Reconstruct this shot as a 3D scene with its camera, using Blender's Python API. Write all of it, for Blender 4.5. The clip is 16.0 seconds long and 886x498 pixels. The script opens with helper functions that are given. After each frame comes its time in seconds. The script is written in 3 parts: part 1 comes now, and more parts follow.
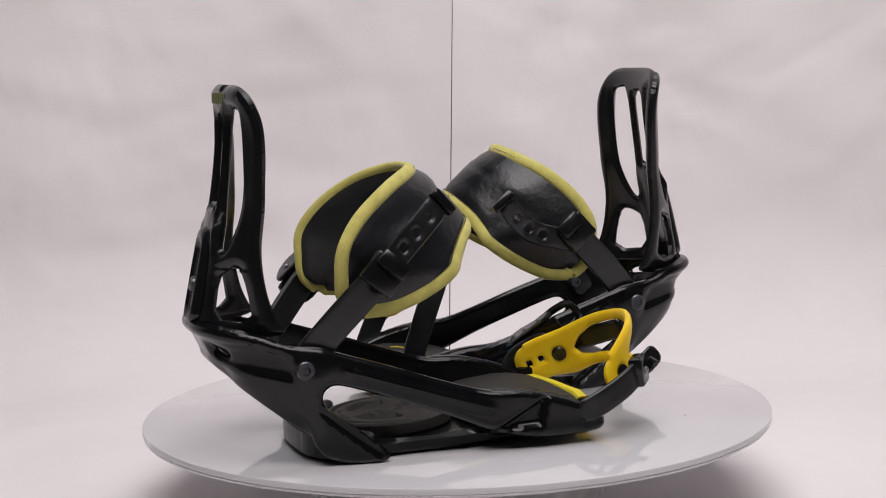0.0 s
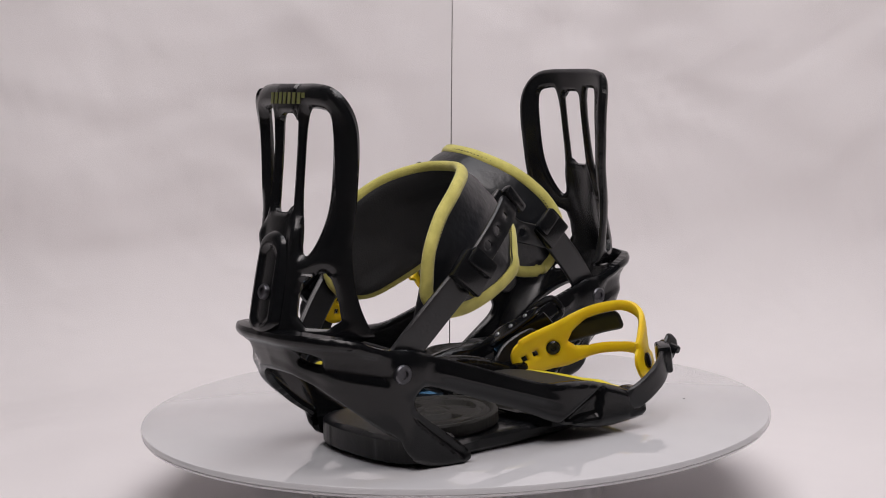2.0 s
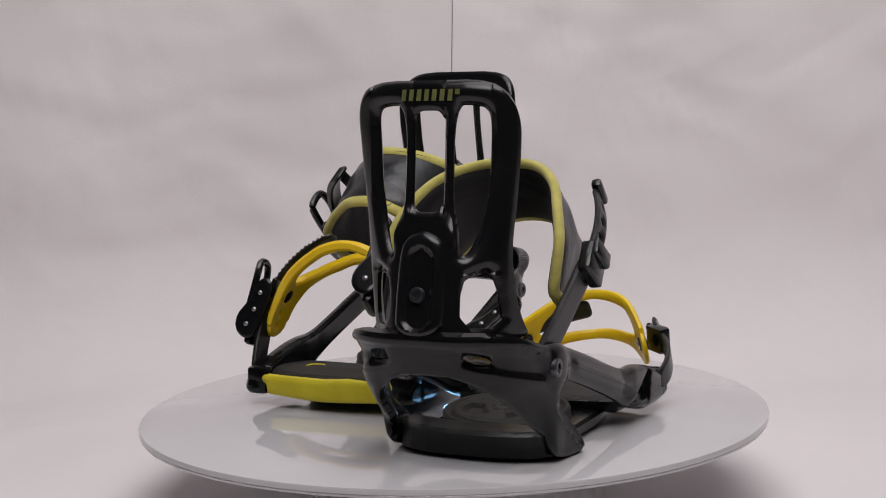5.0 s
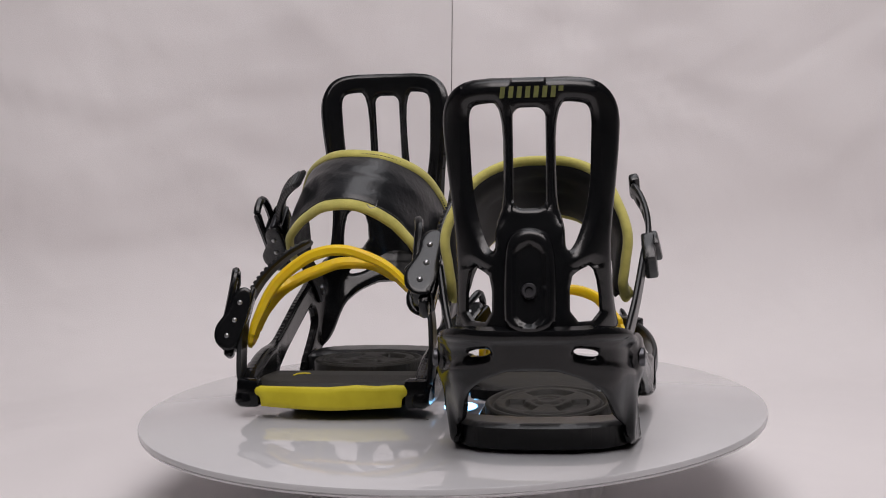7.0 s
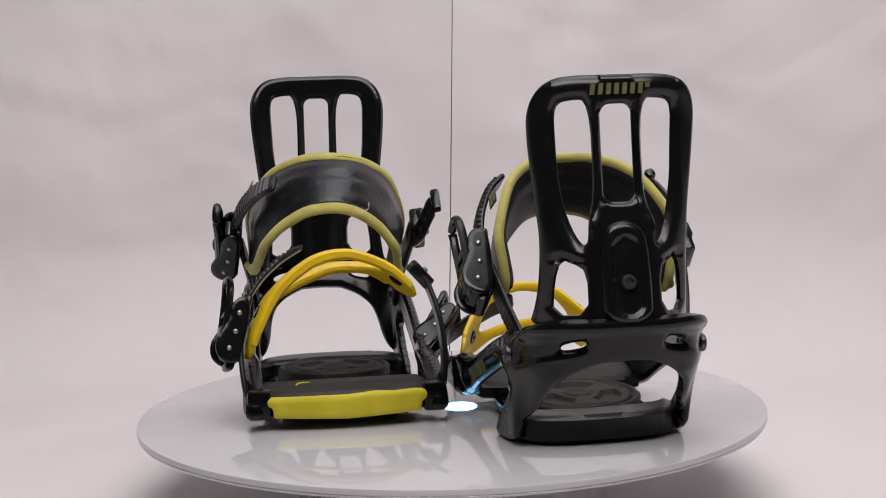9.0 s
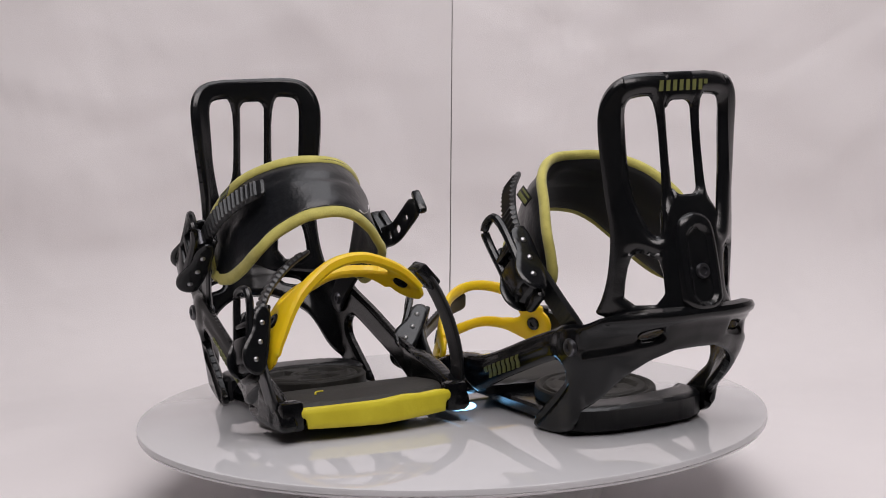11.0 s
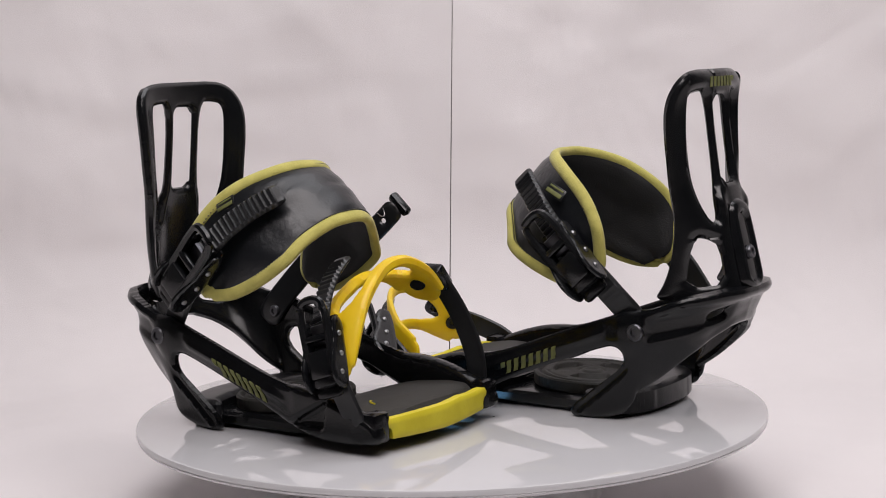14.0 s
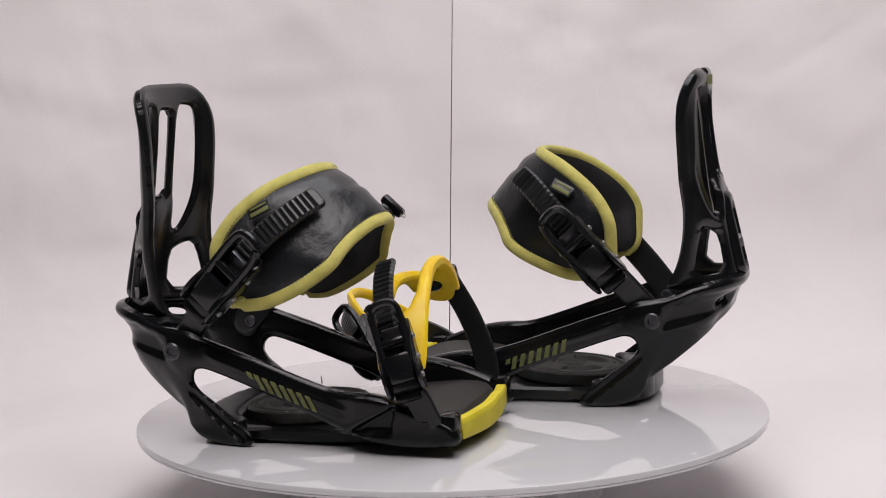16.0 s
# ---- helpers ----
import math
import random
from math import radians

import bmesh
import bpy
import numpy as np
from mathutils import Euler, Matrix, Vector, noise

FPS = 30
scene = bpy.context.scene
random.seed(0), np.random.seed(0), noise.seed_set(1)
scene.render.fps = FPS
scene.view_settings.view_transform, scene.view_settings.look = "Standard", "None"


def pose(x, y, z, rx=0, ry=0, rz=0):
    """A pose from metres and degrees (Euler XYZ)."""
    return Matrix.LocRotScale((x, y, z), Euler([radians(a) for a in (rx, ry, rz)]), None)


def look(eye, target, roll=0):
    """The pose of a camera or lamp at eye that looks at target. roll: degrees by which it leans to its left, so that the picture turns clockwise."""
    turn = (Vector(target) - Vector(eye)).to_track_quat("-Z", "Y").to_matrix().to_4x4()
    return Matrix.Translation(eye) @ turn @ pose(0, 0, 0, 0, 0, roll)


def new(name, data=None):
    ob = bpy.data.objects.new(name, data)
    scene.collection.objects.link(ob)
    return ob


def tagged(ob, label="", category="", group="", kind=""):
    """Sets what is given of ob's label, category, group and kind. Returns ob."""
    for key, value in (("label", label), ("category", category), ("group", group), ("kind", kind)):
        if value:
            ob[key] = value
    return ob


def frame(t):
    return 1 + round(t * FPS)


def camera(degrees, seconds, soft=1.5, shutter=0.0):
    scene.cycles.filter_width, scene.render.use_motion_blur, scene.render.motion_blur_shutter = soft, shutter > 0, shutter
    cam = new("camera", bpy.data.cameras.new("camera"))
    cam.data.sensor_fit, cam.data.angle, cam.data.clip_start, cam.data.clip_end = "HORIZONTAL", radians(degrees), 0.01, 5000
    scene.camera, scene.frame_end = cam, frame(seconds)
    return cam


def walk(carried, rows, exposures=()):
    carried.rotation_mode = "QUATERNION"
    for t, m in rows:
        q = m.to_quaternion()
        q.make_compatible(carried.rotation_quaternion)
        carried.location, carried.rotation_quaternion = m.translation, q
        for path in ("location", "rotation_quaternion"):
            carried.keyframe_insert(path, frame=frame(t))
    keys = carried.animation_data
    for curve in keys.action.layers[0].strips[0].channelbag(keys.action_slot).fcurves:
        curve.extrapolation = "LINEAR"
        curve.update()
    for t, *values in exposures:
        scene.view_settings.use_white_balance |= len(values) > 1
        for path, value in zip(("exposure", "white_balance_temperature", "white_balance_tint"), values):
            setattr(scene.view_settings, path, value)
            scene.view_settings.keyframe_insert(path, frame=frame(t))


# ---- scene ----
cam = camera(30.41, 16.0, soft=1.0)
EYE = Vector((0.0, -1.2, 0.3361))
CAM = look(EYE, EYE + Vector((-0.00488, 0.99282, -0.11952)), -1.66)
walk(cam, [(0.0, CAM), (16.0, CAM)],
     exposures=[(0.0, 0.15), (2.0, 0.04), (3.5, -0.17), (6.5, -0.15), (7.5, -0.07), (9.0, 0.0), (11.5, 0.04), (13.5, 0.13), (14.5, 0.19), (16.0, 0.18)])

TOP = 0.0720          # upper face of the turntable above the cloth


def turn(t):
    """The turntable's angle in radians."""
    s = (t - 8) / 8
    return 1.2606 * s + 0.0076 * s * s + 0.0169 * s ** 3


# ---- world and light ----
world = bpy.data.worlds.new("room")
scene.world = world
world.use_nodes = True
bg = world.node_tree.nodes["Background"]
bg.inputs["Color"].default_value = (0.93, 0.93, 1.0, 1)
bg.inputs["Strength"].default_value = 0.06


def area(name, eye, target, size, power, colour):
    data = bpy.data.lights.new(name, "AREA")
    data.shape, data.size, data.size_y, data.energy, data.color = "RECTANGLE", size[0], size[1], power, colour
    ob = new(name, data)
    ob.matrix_world = look(eye, target)
    return ob


area("softbox_front", (0.15, -0.9, 1.6), (0.05, 0.4, 0.34), (1.6, 0.8), 20.5, (1.0, 0.925, 0.928))
area("softbox_top", (0.15, 0.0, 1.6), (0.05, 0.1, 0.0), (1.4, 0.8), 9.5, (0.97, 0.955, 1.0))


# ---- materials ----
def material(name, colour, rough, metal=0.0, colour2=None, scale=60.0, bump=0.0, bump_scale=400.0, rough2=None, coat=0.0, sheen=0.0,
             sub=0.0, detail=5.0, wrinkle=0.0):
    m = bpy.data.materials.new(name)
    m.use_nodes = True
    nt = m.node_tree
    p = nt.nodes["Principled BSDF"]
    p.inputs["Roughness"].default_value, p.inputs["Metallic"].default_value = rough, metal
    p.inputs["Coat Weight"].default_value, p.inputs["Sheen Weight"].default_value = coat, sheen
    if sub:
        p.inputs["Subsurface Weight"].default_value = sub
        p.inputs["Subsurface Radius"].default_value = (0.004, 0.003, 0.0008)
        p.inputs["Subsurface Scale"].default_value = 1.0
    co = nt.nodes.new("ShaderNodeTexCoord")
    n1 = nt.nodes.new("ShaderNodeTexNoise")
    n1.inputs["Scale"].default_value, n1.inputs["Detail"].default_value = scale, detail
    nt.links.new(co.outputs["Object"], n1.inputs["Vector"])
    ramp = nt.nodes.new("ShaderNodeMix")
    ramp.data_type = "RGBA"
    ramp.inputs["A"].default_value = (*colour, 1)
    ramp.inputs["B"].default_value = (*(colour2 or [c * 0.75 for c in colour]), 1)
    stretch = nt.nodes.new("ShaderNodeMapRange")
    stretch.inputs["From Min"].default_value, stretch.inputs["From Max"].default_value = 0.35, 0.65
    nt.links.new(n1.outputs["Fac"], stretch.inputs["Value"])
    nt.links.new(stretch.outputs["Result"], ramp.inputs["Factor"])
    nt.links.new(ramp.outputs["Result"], p.inputs["Base Color"])
    rr = nt.nodes.new("ShaderNodeMapRange")
    rr.inputs["To Min"].default_value, rr.inputs["To Max"].default_value = rough, rough2 if rough2 is not None else min(1, rough + 0.12)
    nt.links.new(n1.outputs["Fac"], rr.inputs["Value"])
    nt.links.new(rr.outputs["Result"], p.inputs["Roughness"])
    if wrinkle:
        n3 = nt.nodes.new("ShaderNodeTexNoise")
        n3.inputs["Scale"].default_value, n3.inputs["Detail"].default_value, n3.inputs["Distortion"].default_value = 5.0, 3, 0.3
        nt.links.new(co.outputs["Object"], n3.inputs["Vector"])
        b3 = nt.nodes.new("ShaderNodeBump")
        b3.inputs["Strength"].default_value, b3.inputs["Distance"].default_value = 1.0, wrinkle
        nt.links.new(n3.outputs["Fac"], b3.inputs["Height"])
    if bump:
        n2 = nt.nodes.new("ShaderNodeTexNoise")
        n2.inputs["Scale"].default_value, n2.inputs["Detail"].default_value = bump_scale, 4
        nt.links.new(co.outputs["Object"], n2.inputs["Vector"])
        b = nt.nodes.new("ShaderNodeBump")
        b.inputs["Strength"].default_value, b.inputs["Distance"].default_value = bump, 0.001
        nt.links.new(n2.outputs["Fac"], b.inputs["Height"])
        if wrinkle:
            nt.links.new(b3.outputs["Normal"], b.inputs["Normal"])
        nt.links.new(b.outputs["Normal"], p.inputs["Normal"])
    return m


PLASTIC = material("black_nylon_plastic", (0.0035, 0.0038, 0.0045), 0.13, colour2=(0.005, 0.0054, 0.0062), bump=0.04, bump_scale=700, scale=40, rough2=0.26)
PLASTIC.node_tree.nodes["Principled BSDF"].inputs["Specular IOR Level"].default_value = 0.36
GLOSS = material("black_gloss_plastic", (0.0045, 0.005, 0.006), 0.17, colour2=(0.007, 0.0075, 0.0085), scale=30, rough2=0.26, bump=0.03, bump_scale=500)
RUBBER = material("black_foam_rubber", (0.017, 0.016, 0.0135), 0.55, colour2=(0.025, 0.0235, 0.0195), bump=0.35, bump_scale=700, scale=90)
STRAP = material("black_flexible_strap", (0.007, 0.0075, 0.0085), 0.26, colour2=(0.010, 0.0105, 0.012), bump=0.12, bump_scale=500, scale=70)
LEATHER = material("black_synthetic_leather", (0.006, 0.007, 0.0085), 0.24, colour2=(0.009, 0.010, 0.0125), bump=0.42, bump_scale=190, scale=25, rough2=0.42)
LINING = material("black_fabric_lining", (0.005, 0.005, 0.0055), 0.5, colour2=(0.007, 0.007, 0.0075), bump=0.4, bump_scale=900)
PIPING = material("olive_yellow_woven_piping", (0.56, 0.51, 0.13), 0.72, colour2=(0.46, 0.42, 0.10), bump=0.5, bump_scale=900, scale=120, sheen=0.2)
YELLOW = material("yellow_translucent_rubber", (0.84, 0.60, 0.012), 0.34, colour2=(0.78, 0.52, 0.008), scale=45, bump=0.08, bump_scale=300, sub=0.3)
BUMPER = material("yellow_moulded_rubber", (0.72, 0.62, 0.03), 0.5, colour2=(0.64, 0.54, 0.02), scale=50, bump=0.15, bump_scale=500)
STEEL = material("dull_steel", (0.42, 0.42, 0.43), 0.32, metal=1.0, scale=200)
DARKSTEEL = material("blackened_steel", (0.11, 0.11, 0.12), 0.3, metal=0.9, scale=200)
PRINT = material("olive_print", (0.16, 0.17, 0.045), 0.55, scale=300, colour2=(0.12, 0.13, 0.04))
DISCWHITE = material("white_glossy_laminate", (0.60, 0.60, 0.615), 0.035, colour2=(0.57, 0.57, 0.585), scale=6, rough2=0.06, coat=0.6)
DRUM = material("white_painted_drum", (0.72, 0.71, 0.71), 0.5)
TABLE = material("dark_table_top", (0.10, 0.085, 0.07), 0.5, colour2=(0.07, 0.06, 0.05), scale=12, bump=0.1)
WALL = material("grey_wall_paint", (0.30, 0.29, 0.28), 0.85, colour2=(0.27, 0.26, 0.25), scale=4, bump=0.2)
SPECK = material("dark_grit", (0.03, 0.03, 0.03), 0.8)
CLOTH = material("white_cotton_cloth", (0.80, 0.765, 0.765), 0.9, colour2=(0.77, 0.735, 0.737), scale=3.0, bump=0.25, bump_scale=900, sheen=0.15, detail=8, wrinkle=0.014)
# Grey that stands in for the shade inside the slit of the backdrop.
SLIT_SHADE = material("grey_slit_shade", (0.46, 0.42, 0.42), 0.9, scale=50)
LED = bpy.data.materials.new("lit_led_lens")
LED.use_nodes = True
_p = LED.node_tree.nodes["Principled BSDF"]
_p.inputs["Base Color"].default_value = (0.8, 0.9, 1, 1)
_p.inputs["Emission Color"].default_value = (0.24, 0.58, 1.0, 1)
_p.inputs["Emission Strength"].default_value = 5.0


# ---- geometry helpers: every one gives (vertices, faces) ----
def joined(*geos):
    V, F = [], []
    for v, f in geos:
        n = len(V)
        V += list(v)
        F += [tuple(i + n for i in q) for q in f]
    return V, F


def moved(geo, m):
    return [m @ Vector(v) for v in geo[0]], geo[1]


def part(name, geo, mat, parent, label="", mirror=1, sharp=35):
    me = bpy.data.meshes.new(name)
    V = [(v[0] * mirror, v[1], v[2]) for v in geo[0]]
    F = [tuple(reversed(f)) for f in geo[1]] if mirror < 0 else geo[1]
    me.from_pydata(V, [], F)
    me.validate()
    me.polygons.foreach_set("use_smooth", [True] * len(me.polygons))
    me.set_sharp_from_angle(angle=radians(sharp))
    me.materials.append(mat)
    ob = new(name, me)
    ob.parent = parent
    if label:
        ob["label"] = label
    return ob


def rounded(pts, times=2, closed=True):
    """Corner cutting: a polygon with its corners rounded off."""
    P = [np.array(p, float) for p in pts]
    for _ in range(times):
        Q = []
        for i in range(len(P) if closed else len(P) - 1):
            a, b = P[i], P[(i + 1) % len(P)]
            Q += [a * 0.75 + b * 0.25, a * 0.25 + b * 0.75]
        P = Q if closed else [P[0]] + Q + [P[-1]]
    return np.array(P)


def sd_poly(poly):
    """Signed distance to a polygon, below zero inside."""
    A = np.asarray(poly, float)
    B = np.roll(A, -1, 0)

    def f(u, v):
        p = np.stack([u, v], -1)
        best, inside = np.full(u.shape, 1e9), np.zeros(u.shape, bool)
        for a, b in zip(A, B):
            e, w = b - a, p - a
            k = np.clip((w @ e) / max(e @ e, 1e-12), 0, 1)
            best = np.minimum(best, ((w - k[..., None] * e) ** 2).sum(-1))
            c = ((a[1] <= p[..., 1]) != (b[1] <= p[..., 1])) & (p[..., 0] < e[0] * (p[..., 1] - a[1]) / (e[1] if e[1] else 1e-12) + a[0])
            inside ^= c
        d = np.sqrt(best)
        return np.where(inside, -d, d)
    return f


def minus(a, *holes):
    def f(u, v):
        d = a(u, v)
        for h in holes:
            d = np.maximum(d, -h(u, v))
        return d
    return f


def sd_box(cx, cy, hx, hy, r):
    def f(u, v):
        a, b = np.abs(u - cx) - hx + r, np.abs(v - cy) - hy + r
        return np.hypot(np.maximum(a, 0), np.maximum(b, 0)) + np.minimum(np.maximum(a, b), 0) - r
    return f


def sd_disc(cx, cy, r):
    return lambda u, v: np.hypot(u - cx, v - cy) - r


def sheet(sdf, box, step, place, thick, edge=0.002, relief=None, lip=0.3):
    """A solid sheet: the inside of sdf over the box (u0, u1, v0, v1), laid through space by place(u, v), of the given thickness, with rounded rims.
    relief(u, v, d) raises the upper face."""
    u0, u1, v0, v1 = box
    nu, nv = max(2, int(round((u1 - u0) / step)) + 1), max(2, int(round((v1 - v0) / step)) + 1)
    us, vs = np.linspace(u0, u1, nu), np.linspace(v0, v1, nv)
    D = sdf(*np.meshgrid(us, vs, indexing="ij"))
    GU, GV = np.meshgrid(us, vs, indexing="ij")
    near = np.abs(D) < step * 0.42                  # grid points close to the rim move onto it
    e = step * 0.1
    gu, gv = (sdf(GU + e, GV) - sdf(GU - e, GV)) / (2 * e), (sdf(GU, GV + e) - sdf(GU, GV - e)) / (2 * e)
    gg = np.maximum(gu * gu + gv * gv, 0.25)
    GU, GV = np.where(near, GU - D * gu / gg, GU), np.where(near, GV - D * gv / gg, GV)
    D = np.where(near, -1e-9, D)
    ids, UV, DD, cells = {}, [], [], []

    def corner(i, j):
        k = (i, j)
        if k not in ids:
            ids[k] = len(UV)
            UV.append((GU[i, j], GV[i, j])), DD.append(D[i, j])
        return ids[k]

    def cut(a, b):
        k = (a, b) if a < b else (b, a)
        if k not in ids:
            (i, j), (p, q) = k
            w = D[i, j] / (D[i, j] - D[p, q])
            w = min(max(w, 0.04), 0.96)
            ids[k] = len(UV)
            UV.append((GU[i, j] + (GU[p, q] - GU[i, j]) * w, GV[i, j] + (GV[p, q] - GV[i, j]) * w)), DD.append(0.0)
        return ids[k]

    for i in range(nu - 1):
        for j in range(nv - 1):
            c = ((i, j), (i + 1, j), (i + 1, j + 1), (i, j + 1))
            inside = [D[q] < 0 for q in c]
            if not any(inside):
                continue
            poly = []
            for k in range(4):
                a, b = c[k], c[(k + 1) % 4]
                if D[a] < 0:
                    poly.append(corner(*a))
                if (D[a] < 0) != (D[b] < 0):
                    poly.append(cut(a, b))
            if len(poly) > 2 and not all(DD[q] > -1e-8 for q in poly):
                cells.append(poly)
    n, V, W = len(UV), [], []
    h = step * 0.2
    for (u, v), d in zip(UV, DD):
        p = Vector(place(u, v))
        a, b = Vector(place(u + h, v)) - Vector(place(u - h, v)), Vector(place(u, v + h)) - Vector(place(u, v - h))
        nrm = a.cross(b)
        nrm = nrm.normalized() if nrm.length > 1e-12 else Vector((0, 0, 1))
        k = min(1.0, -d / edge)
        t = thick(u, v) if callable(thick) else thick
        t = t / 2 * (lip + (1 - lip) * k * (2 - k))
        V.append(p + nrm * (t + (relief(u, v, d) if relief else 0.0)))
        W.append(p - nrm * t)
    F = [tuple(c) for c in cells] + [tuple(n + i for i in reversed(c)) for c in cells]
    seen = {}
    for c in cells:
        for a, b in zip(c, c[1:] + c[:1]):
            seen[(a, b)] = True
    F += [(b, a, n + a, n + b) for a, b in seen if (b, a) not in seen]
    return V + W, F


def spline(pts):
    """Catmull-Rom through points; f(k), k from 0 to 1."""
    P = [Vector(p) for p in pts]
    P = [2 * P[0] - P[1]] + P + [2 * P[-1] - P[-2]]
    n = len(P) - 3

    def f(k):
        s = min(max(k, 0.0), 1.0) * n
        i = min(int(s), n - 1)
        t = s - i
        a, b, c, d = P[i:i + 4]
        q = 0.5 * (2 * b + (c - a) * t + (2 * a - 5 * b + 4 * c - d) * t * t + (3 * b - a - 3 * c + d) * t ** 3)
        if k < 0:
            q = q + (P[1] - P[0]) * (k * n)
        if k > 1:
            q = q + (P[-1] - P[-2]) * ((k - 1) * n)
        return q
    return f


def even(f, n=60):
    """The same curve by its length: g(metres), and its length."""
    P = [f(i / n) for i in range(n + 1)]
    L = np.concatenate([[0], np.cumsum([(b - a).length for a, b in zip(P, P[1:])])])
    ks = np.linspace(0, 1, n + 1)

    def g(s):
        if s < 0:
            return f(s / L[-1])
        if s > L[-1]:
            return f(1 + (s - L[-1]) / L[-1])
        return f(float(np.interp(s, L, ks)))
    return g, float(L[-1])


def tube(f, n, r, sides=8, closed=False, flat=1.0, up=(0, 0, 1)):
    """A round or flattened cord along f(k)."""
    V, F = [], []
    m = n if closed else n + 1
    for i in range(m):
        k = i / n
        p = f(k)
        if closed:
            t = f((k + 0.5 / n) % 1) - f((k - 0.5 / n) % 1)
        else:
            t = f(min(1, k + 0.5 / n)) - f(max(0, k - 0.5 / n))
        t = t.normalized() if t.length > 1e-9 else Vector((1, 0, 0))
        ref = Vector(up(k)) if callable(up) else Vector(up)
        a = t.cross(ref)
        a = a.normalized() if a.length > 1e-6 else t.orthogonal().normalized()
        b = a.cross(t)
        for j in range(sides):
            w = 2 * math.pi * j / sides
            V.append(p + a * (math.cos(w) * r) + b * (math.sin(w) * r * flat))
    for i in range(n if closed else n):
        for j in range(sides):
            a, b = i * sides, ((i + 1) % m) * sides
            F.append((a + j, a + (j + 1) % sides, b + (j + 1) % sides, b + j))
    if not closed:
        F += [tuple(range(sides))[::-1], tuple(n * sides + j for j in range(sides))]
    return V, F


def block(sx, sy, sz, r=0.001, m=None, taper=1.0):
    """A box with rounded edges, its middle at the origin; taper narrows its top."""
    bm = bmesh.new()
    bmesh.ops.create_cube(bm, size=1)
    for v in bm.verts:
        k = taper if v.co.z > 0 else 1
        v.co = (v.co.x * sx * k, v.co.y * sy * k, v.co.z * sz)
    bmesh.ops.bevel(bm, geom=bm.edges[:], offset=min(r, 0.45 * min(sx, sy, sz)), segments=2, affect="EDGES", profile=0.5)
    bm.verts.index_update()
    geo = [v.co.copy() for v in bm.verts], [tuple(v.index for v in f.verts) for f in bm.faces]
    bm.free()
    return moved(geo, m) if m else geo


def lathe(profile, m=None, sides=20):
    """Turned round z: profile of (radius, z), closed at the axis by its end points."""
    V, F = [], []
    for r, z in profile:
        for j in range(sides):
            w = 2 * math.pi * j / sides
            V.append(Vector((r * math.cos(w), r * math.sin(w), z)))
    for i in range(len(profile) - 1):
        for j in range(sides):
            F.append((i * sides + j, i * sides + (j + 1) % sides, (i + 1) * sides + (j + 1) % sides, (i + 1) * sides + j))
    F += [tuple(range(sides))[::-1], tuple((len(profile) - 1) * sides + j for j in range(sides))]
    return moved((V, F), m) if m else (V, F)


def facing(p, n, up=(0, 0, 1)):
    """A pose at p whose z points along n and whose y leans to up."""
    z = Vector(n).normalized()
    x = Vector(up).cross(z)
    x = x.normalized() if x.length > 1e-6 else z.orthogonal().normalized()
    y = z.cross(x)
    m = Matrix((x, y, z)).transposed().to_4x4()
    m.translation = p
    return m


def screw(p, n, r=0.0055):
    """A round socket screw with a hollow six-sided drive."""
    m = facing(p, n)
    head = lathe([(r, -0.002), (r, 0.0008), (r * 0.86, 0.0018), (r * 0.5, 0.0018), (r * 0.46, 0.0004), (0.0003, 0.0004)], m, 18)
    return head


def band(pts, side, width, thick, holes=(), ribs=0.0, rib_from=0.0, rib_to=1.0, taper=1.0, tip=0.4, step=0.002, pitch=0.0042):
    """A flat strap along pts; side: its width's direction at each end. Ribs stand across its upper face between two lengths (0 to 1)."""
    g, L = even(spline(pts))
    s0, s1 = Vector(side[0]), Vector(side[1])

    def place(u, v):
        k = min(max(u / L, 0), 1)
        s = s0.lerp(s1, k)
        t = (g(u + 0.002) - g(u - 0.002)).normalized()
        s = (s - t * s.dot(t)).normalized()
        return g(u) + s * (v * (1 + (taper - 1) * k))
    sdf = minus(sd_box(L / 2, 0, L / 2, width / 2, width * tip), *[sd_box(a * L, 0, b, c, min(b, c) * 0.5) for a, b, c in holes])

    def relief(u, v, d):
        k = u / L
        if ribs and rib_from < k < rib_to and abs(v) < width * 0.42:
            return ribs if (u / pitch) % 1 < 0.5 else 0.0
        return 0.0
    return sheet(sdf, (-0.001, L + 0.001, -width / 2 - 0.001, width / 2 + 0.001), step if not ribs else 0.0014, place, thick, 0.0015, relief)


